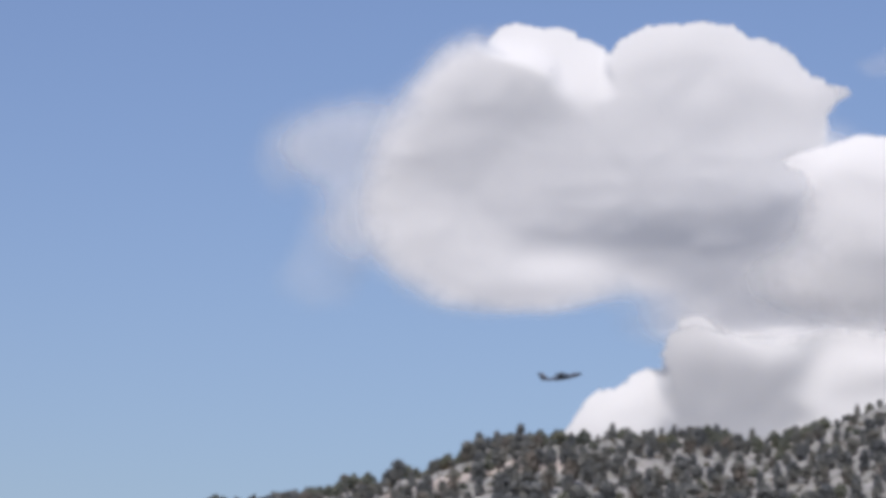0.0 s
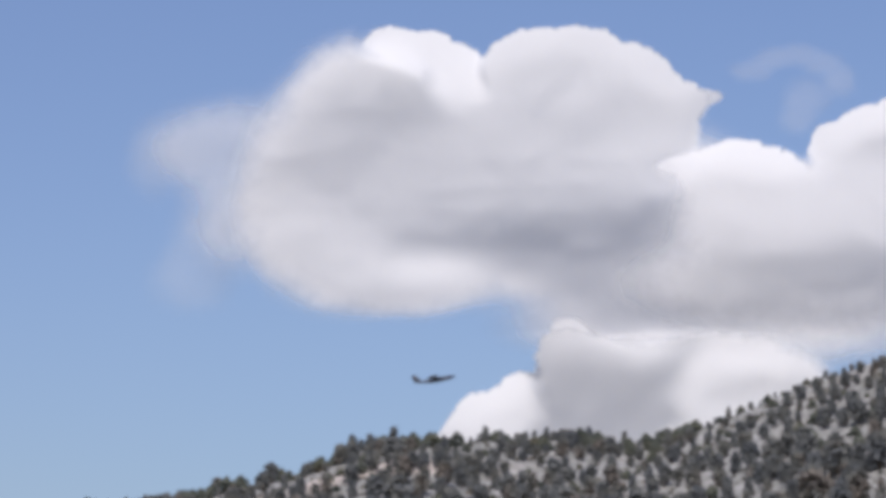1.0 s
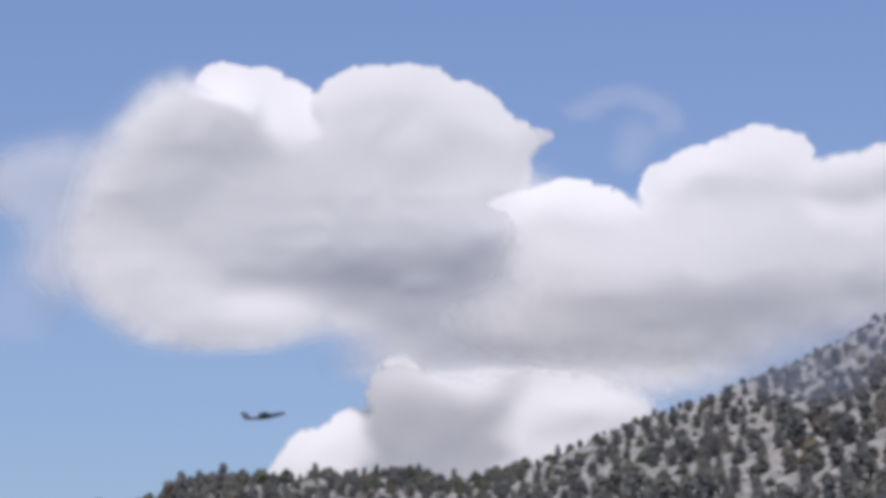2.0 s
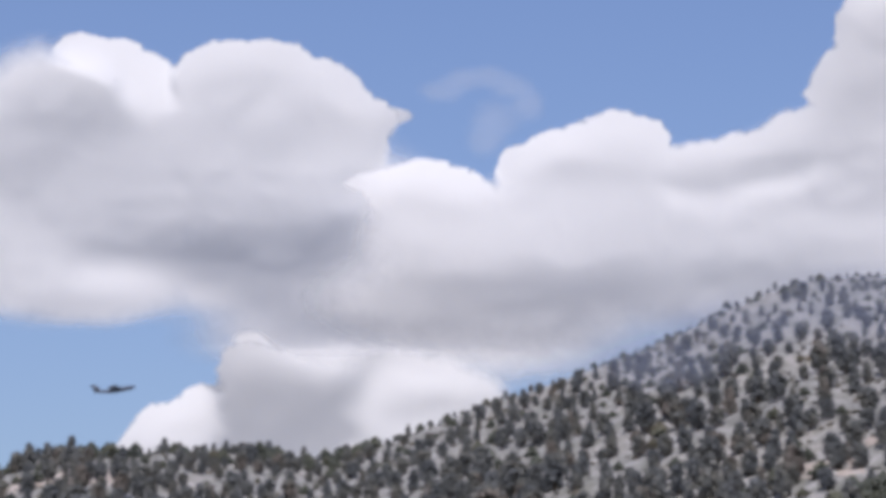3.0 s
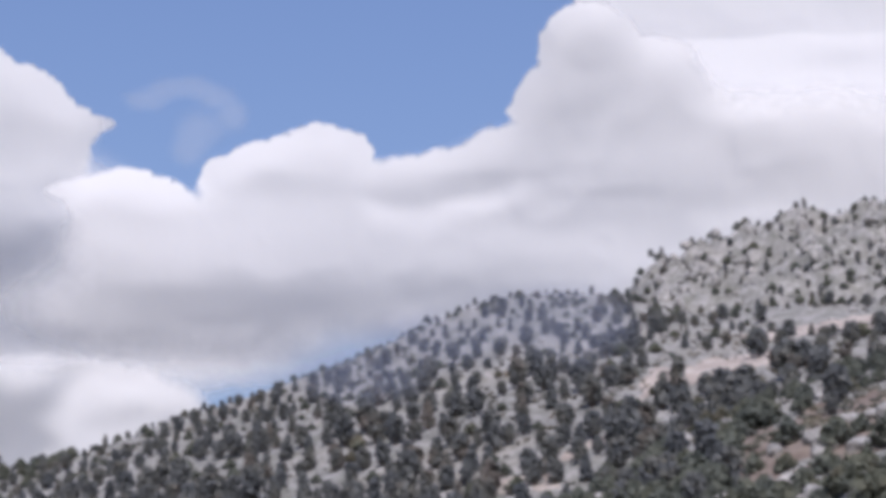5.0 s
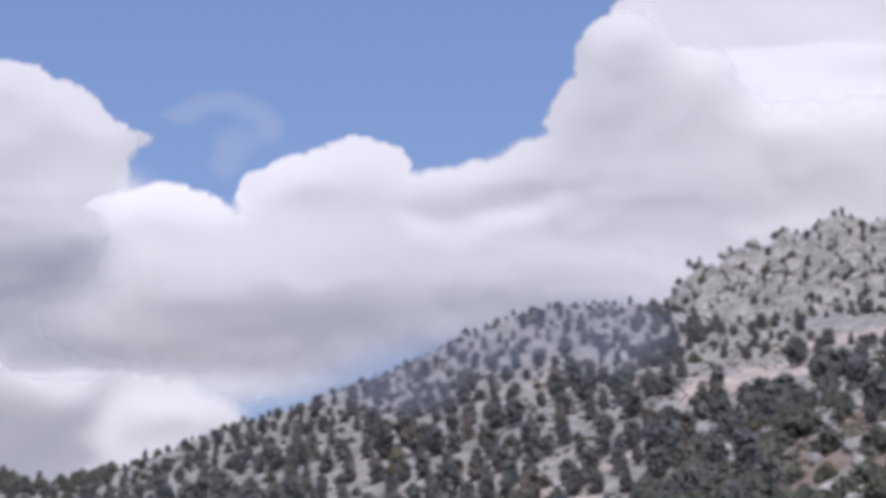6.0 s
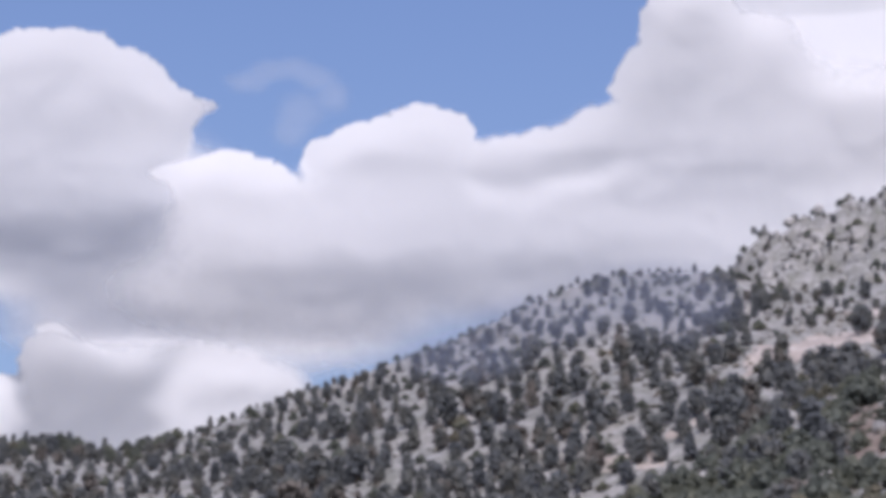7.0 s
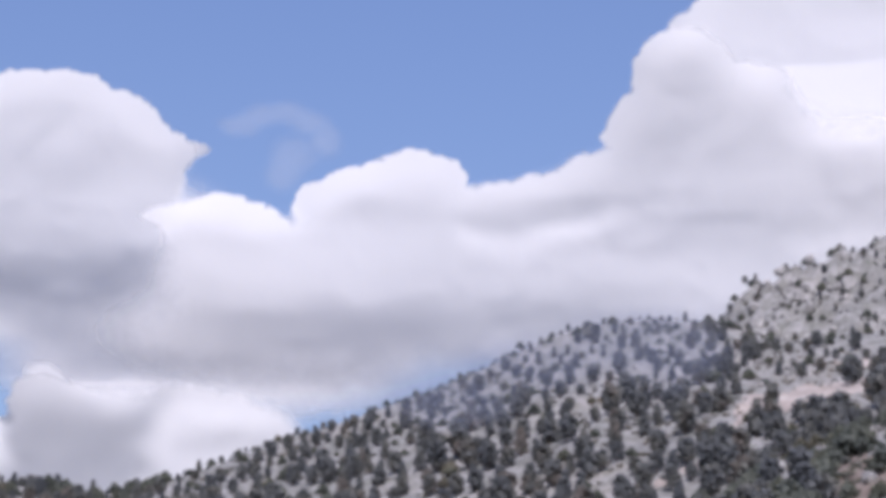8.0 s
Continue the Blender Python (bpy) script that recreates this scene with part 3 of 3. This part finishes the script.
big_lower_billow = ([(-0.4, 13.77, 1.51, 1.28, 1.0), (0.41, 13.04, 1.62, 1.06, 1.0), (2.25, 12.77, 1.34, 0.73, 0.9), (1.33, 12.66, 1.67, 0.61, 0.9)],
     0.084, -0.06, (), 1.0)
puff(big, [big_thin_base, big_body, big_underside, big_sunlit_crest, big_right_billow, big_left_billow, big_lower_billow], 4600, 5, 0.02, rim=0.4, rough=0.2, name="body")
puff(big, [
    ([(7.75, 16.42, 0.69, 0.25, 0.25), (7.57, 16.25, 0.5, 0.39, 0.2)],
     0.0, 0.0, (), 1.0),
], 4700, 3, 0.1, rim=0.2, name="tuft")
puff(big, [
    ([(-2.5, 15.41, 1.34, 1.0, 1.0), (-1.47, 15.65, 1.34, 1.06, 1.0), (-1.67, 14.08, 1.23, 1.34, 1.0)],
     0.0, 0.0, (), 1.0),
], 4720, 13, 0.0, VEIL, rim=0.05, rough=0.3, name="veil")
puff(big, [
    ([(-2.56, 12.78, 1.06, 0.78, 1.0), (-2.18, 13.63, 1.0, 1.34, 1.0), (-3.3, 15.17, 0.78, 1.0, 1.0)],
     0.0, 0.0, (), 1.0),
], 4760, 37, 0.0, WISP, rim=0.1, rough=0.4, name="wisp")

low = cloud("cumulus_cloud", "bright low cumulus cloud rising behind the ridge", 6.5, 10.5, 3980)
low_body = ([(5.68, 10.5, 1.56, 1.23, 0.5), (7.4, 10.81, 1.67, 1.12, 0.7), (8.53, 10.68, 1.79, 1.06, 0.8), (6.79, 9.14, 3.68, 1.23, 0.5), (4.07, 8.84, 2.01, 0.78, 0.4)],
     0.0, 0.0, (), 1.0)
low_left_billow = ([(3.68, 10.02, 1.0, 0.73, 0.12), (4.25, 10.52, 0.67, 0.56, 0.12), (3.28, 9.68, 0.78, 0.56, 0.15), (4.3, 9.73, 1.23, 0.67, 0.2)],
     0.0, -0.195, (), 1.0)
low_right_billow = ([(8.08, 10.91, 1.06, 0.95, 0.45), (8.88, 10.89, 1.06, 0.89, 0.6), (9.78, 10.76, 0.84, 0.73, 0.8), (7.72, 10.13, 1.56, 1.0, 0.5)],
     0.07, -0.195, [(9.1, 10.67, 0.78, 0.45, 0.245)], 1.0)
low_middle_billow = ([(5.51, 10.67, 1.09, 1.17, 0.12), (5.12, 11.35, 0.67, 0.58, 0.15), (6.01, 9.94, 1.67, 1.12, 0.4), (6.26, 10.94, 1.17, 0.84, 0.9),
                  (5.67, 9.61, 1.34, 0.67, 0.3)],
     0.294, 0.27, (), 1.0)
puff(low, [low_body, low_left_billow, low_right_billow, low_middle_billow], 3980, 11, 0.18, rim=0.28, rough=0.2, knob=0.45, name="body")
puff(low, [
    ([(5.12, 11.88, 0.45, 0.27, 0.6), (5.26, 11.72, 0.56, 0.27, 0.7)],
     0.0, 0.0, (), 1.0),
], 4040, 11, 0.1, rim=0.2, name="tuft")

bank = cloud("cumulus_cloud", "towering white cumulus bank with grey underside above the mountain", 16.0, 15.0, 4450)
bank_thin_base = ([(11.7, 11.81, 3.68, 1.45, 0.8), (9.63, 11.91, 2.68, 1.0, 0.9), (13.89, 12.48, 2.9, 1.23, 0.8), (15.84, 12.91, 2.23, 1.0, 0.9)],
     0.07, 0.27, (), 0.42)
bank_body = ([(9.38, 13.93, 2.46, 1.23, 0.6), (12.04, 14.17, 2.9, 1.56, 0.5), (14.71, 14.27, 2.9, 1.67, 0.4), (17.49, 14.67, 3.35, 2.01, 0.4),
                  (20.24, 14.93, 3.35, 2.46, 0.4), (22.95, 14.82, 3.35, 2.46, 0.4), (12.62, 13.5, 3.91, 1.12, 1.0), (16.65, 13.24, 3.57, 1.12, 0.9),
                  (20.06, 12.82, 3.57, 1.34, 0.9)],
     0.084, 0.038, [(17.84, 14.89, 2.23, 0.67, 0.14)], 1.0)
bank_underside = ([(8.7, 12.8, 3.35, 1.12, 1.0), (11.24, 12.82, 3.12, 1.12, 1.0), (13.78, 13.15, 2.9, 1.0, 1.0), (16.08, 13.36, 2.46, 0.89, 1.0)],
     0.14, 0.24, (), 1.0)
bank_tower = ([(18.24, 17.78, 1.16, 1.21, 0.08), (19.06, 17.78, 1.45, 0.47, 0.15), (17.63, 16.75, 1.17, 1.06, 0.12), (16.68, 15.76, 1.34, 0.78, 0.2),
                  (15.39, 15.38, 1.45, 0.73, 0.2), (14.34, 15.22, 1.23, 0.8, 0.3), (19.61, 16.64, 1.45, 1.45, 0.4), (18.76, 15.32, 2.57, 1.34, 0.7),
                  (21.06, 14.8, 2.12, 1.23, 0.8)],
     0.14, 0.053, [(18.58, 17.34, 1.0, 0.67, -0.07), (19.45, 15.08, 2.46, 0.67, 0.14), (14.8, 15.16, 1.12, 0.78, 0.021)], 1.0)
bank_front_billow = ([(7.62, 15.08, 0.67, 0.25, 0.3), (8.67, 14.82, 1.23, 0.8, 0.12), (9.37, 14.83, 0.74, 0.58, 0.12), (8.2, 14.98, 0.78, 0.54, 0.12),
                  (10.76, 15.29, 0.65, 0.67, 0.1), (11.34, 15.41, 0.78, 0.78, 0.1), (12.04, 15.52, 0.89, 0.85, 0.1), (12.63, 15.72, 0.78, 0.86, 0.1),
                  (13.21, 15.69, 0.58, 0.74, 0.1), (12.62, 14.73, 1.17, 1.23, 0.3), (10.31, 13.94, 2.68, 1.23, 0.7), (12.04, 13.95, 2.23, 1.12, 0.9),
                  (9.15, 13.93, 1.67, 1.0, 0.9)],
     0.14, -0.075, (), 1.0)
puff(bank, [bank_thin_base, bank_body, bank_underside, bank_tower, bank_front_billow], 4400, 23, 0.03, rim=0.4, rough=0.2, knob=0.5, name="body")
puff(bank, [
    ([(19.44, 18.77, 1.56, 0.84, 0.1), (20.22, 17.41, 1.56, 1.34, 0.3), (21.19, 18.37, 1.67, 1.34, 0.15), (22.8, 17.86, 1.79, 1.67, 0.2),
                  (21.82, 16.56, 1.56, 1.56, 0.3), (22.02, 15.77, 1.67, 1.34, 0.3), (23.87, 16.14, 1.9, 1.79, 0.3), (24.65, 18.09, 2.23, 1.79, 0.2),
                  (20.76, 19.61, 2.23, 1.12, 0.15), (23.13, 20.16, 2.79, 1.67, 0.2)],
     0.0, -0.255, [(21.82, 16.67, 1.34, 0.67, 0.084), (23.36, 17.61, 1.0, 0.45, 0.175)], 1.0),
], 4640, 27, -0.22, rim=0.3, rough=0.22, knob=0.5, name="crest")

wisp = cloud("cloud_wisp", "thin torn wisp of cloud in the blue gap", 10.0, 16.6, 4600)
puff(wisp, [
    ([(8.99, 16.94, 0.56, 0.27, 1.0), (9.46, 17.17, 0.56, 0.27, 1.0), (9.99, 17.25, 0.56, 0.25, 1.0), (10.45, 17.04, 0.5, 0.29, 1.0), (10.78, 16.66, 0.4, 0.42, 1.0)],
     0.0, 0.0, (), 1.0),
], 4600, 31, 0.0, WISP, rim=0.1, rough=0.3, step=0.03, name="arc")
puff(wisp, [
    ([(10.14, 16.4, 0.67, 0.5, 1.0), (9.89, 15.96, 0.5, 0.5, 1.0)],
     0.0, 0.0, (), 1.0),
], 4620, 33, 0.0, WISP, rim=0.1, rough=0.4, step=0.03, name="veil")

# Smoke sheets before the ridge; their blue tint imitates haze over the trees.
smoke = cloud("smoke_haze_veil", "thin bluish sheets of smoke and painted haze along the wooded ridge", 16.0, 12.4, 960)
puff(smoke, [([(17.2, 12.85, 2.0, 0.75, 1.0), (17.9, 12.5, 1.5, 0.9, 1.0)], 0.0, 0.0, (), 1.0)], 960, 53, 0.0, SMOKE_HAZE, rim=0.02, rough=0.4, name="veil")
puff(smoke, [([(15.2, 12.35, 2.1, 0.75, 1.0), (13.4, 11.6, 1.8, 0.7, 1.0)], 0.0, 0.0, (), 1.0)], 985, 55, 0.0, SMOKE_HAZE, rim=0.02, rough=0.4, name="veil")


# ---- the aircraft over the ridge ----
def part(name, bm, material, parent, label=""):
    me = bpy.data.meshes.new(name)
    bm.to_mesh(me)
    bm.free()
    me.materials.append(material)
    for p in me.polygons:
        p.use_smooth = True
    ob = new(name, me)
    ob.parent = parent
    return tagged(ob, label)


def loft(bm, rings):
    made = [[bm.verts.new(p) for p in ring] for ring in rings]
    n = len(made[0])
    for a, b in zip(made, made[1:]):
        for k in range(n):
            bm.faces.new((a[k], a[(k + 1) % n], b[(k + 1) % n], b[k]))
    bm.faces.new(made[0][::-1])
    bm.faces.new(made[-1])


def body_rings(stations, sides=14):
    return [[(x, ry * math.cos(2 * math.pi * k / sides), z + rz * math.sin(2 * math.pi * k / sides)) for k in range(sides)] for x, ry, rz, z in stations]


def foil_rings(stations):
    """Sections of a wing or fin: leading edge x, chord, thickness, and place; up: whether it stands."""
    rings = []
    for x, chord, thick, y, z, up in stations:
        ring = []
        for u, t in ((0, 0), (0.08, 0.7), (0.3, 1), (0.65, 0.7), (1, 0.05), (0.65, -0.5), (0.3, -0.7), (0.08, -0.5)):
            px, off = x - u * chord, 0.5 * t * thick
            ring.append((px, y + off, z) if up else (px, y, z + off))
        rings.append(ring)
    return rings


def build_plane():
    root = new("amphibious_plane")
    bm = bmesh.new()
    loft(bm, body_rings([(15.5, 0.1, 0.1, 0.1), (14, 0.9, 0.8, 0), (11, 1.4, 1.45, 0), (6, 1.45, 1.6, -0.1), (0, 1.45, 1.6, -0.1), (-4, 1.3, 1.35, 0.15), (-9, 0.95, 0.95, 0.7), (-13.5, 0.5, 0.55, 1.3), (-16, 0.12, 0.15, 1.6)]))
    part("fuselage", bm, HULL, root)
    for s in (1, -1):
        bm = bmesh.new()
        loft(bm, foil_rings([(4.0, 5.2, 0.65, 0, 1.5, False), (2.4, 3.6, 0.42, s * 7, 1.35, False), (0.6, 1.7, 0.2, s * 16, 1.1, False)]))
        part("wing", bm, WINGP, root)
        bm = bmesh.new()
        loft(bm, [[(x, s * 2.6 + y, 2.7 + z) for x, y, z in ring] for ring in body_rings([(1.2, 0.75, 0.75, 0), (0.4, 0.95, 0.95, 0), (-2.5, 0.95, 0.95, 0), (-4.4, 0.55, 0.55, 0)])])
        part("engine", bm, TRIM, root)
        bm = bmesh.new()
        loft(bm, [[(x, s * 13.2 + y, -0.1 + z) for x, y, z in ring] for ring in body_rings([(2.2, 0.08, 0.1, 0.2), (1.0, 0.4, 0.45, 0), (-1.0, 0.35, 0.4, 0), (-2.4, 0.06, 0.08, 0.2)], 10)])
        prism(bm, (0, s * 13.2, 0.2), (0, s * 13.2, 1.25), 0.14, 0.14)
        part("float", bm, HULL, root)
        bm = bmesh.new()
        loft(bm, foil_rings([(-14.6, 2.4, 0.26, 0, 6.4, False), (-16.3, 1.2, 0.14, s * 4.8, 6.3, False)]))
        part("tailplane", bm, WINGP, root)
    bm = bmesh.new()
    loft(bm, foil_rings([(-9.8, 5.4, 0.5, 0, 1.2, True), (-13.6, 3.3, 0.32, 0, 6.5, True)]))
    part("tail_fin", bm, WINGP, root)
    az, el, far = 2.43, 10.88, 2080.0
    root.matrix_world = Matrix.Translation((far * math.sin(radians(az)) * math.cos(radians(el)), far * math.cos(radians(az)) * math.cos(radians(el)), far * math.sin(radians(el)))) @ pose(0, 0, 0, 4, -14, 10)
    tagged(root, "dark twin-jet amphibious firefighting plane flying over the ridge", "aircraft")


build_plane()
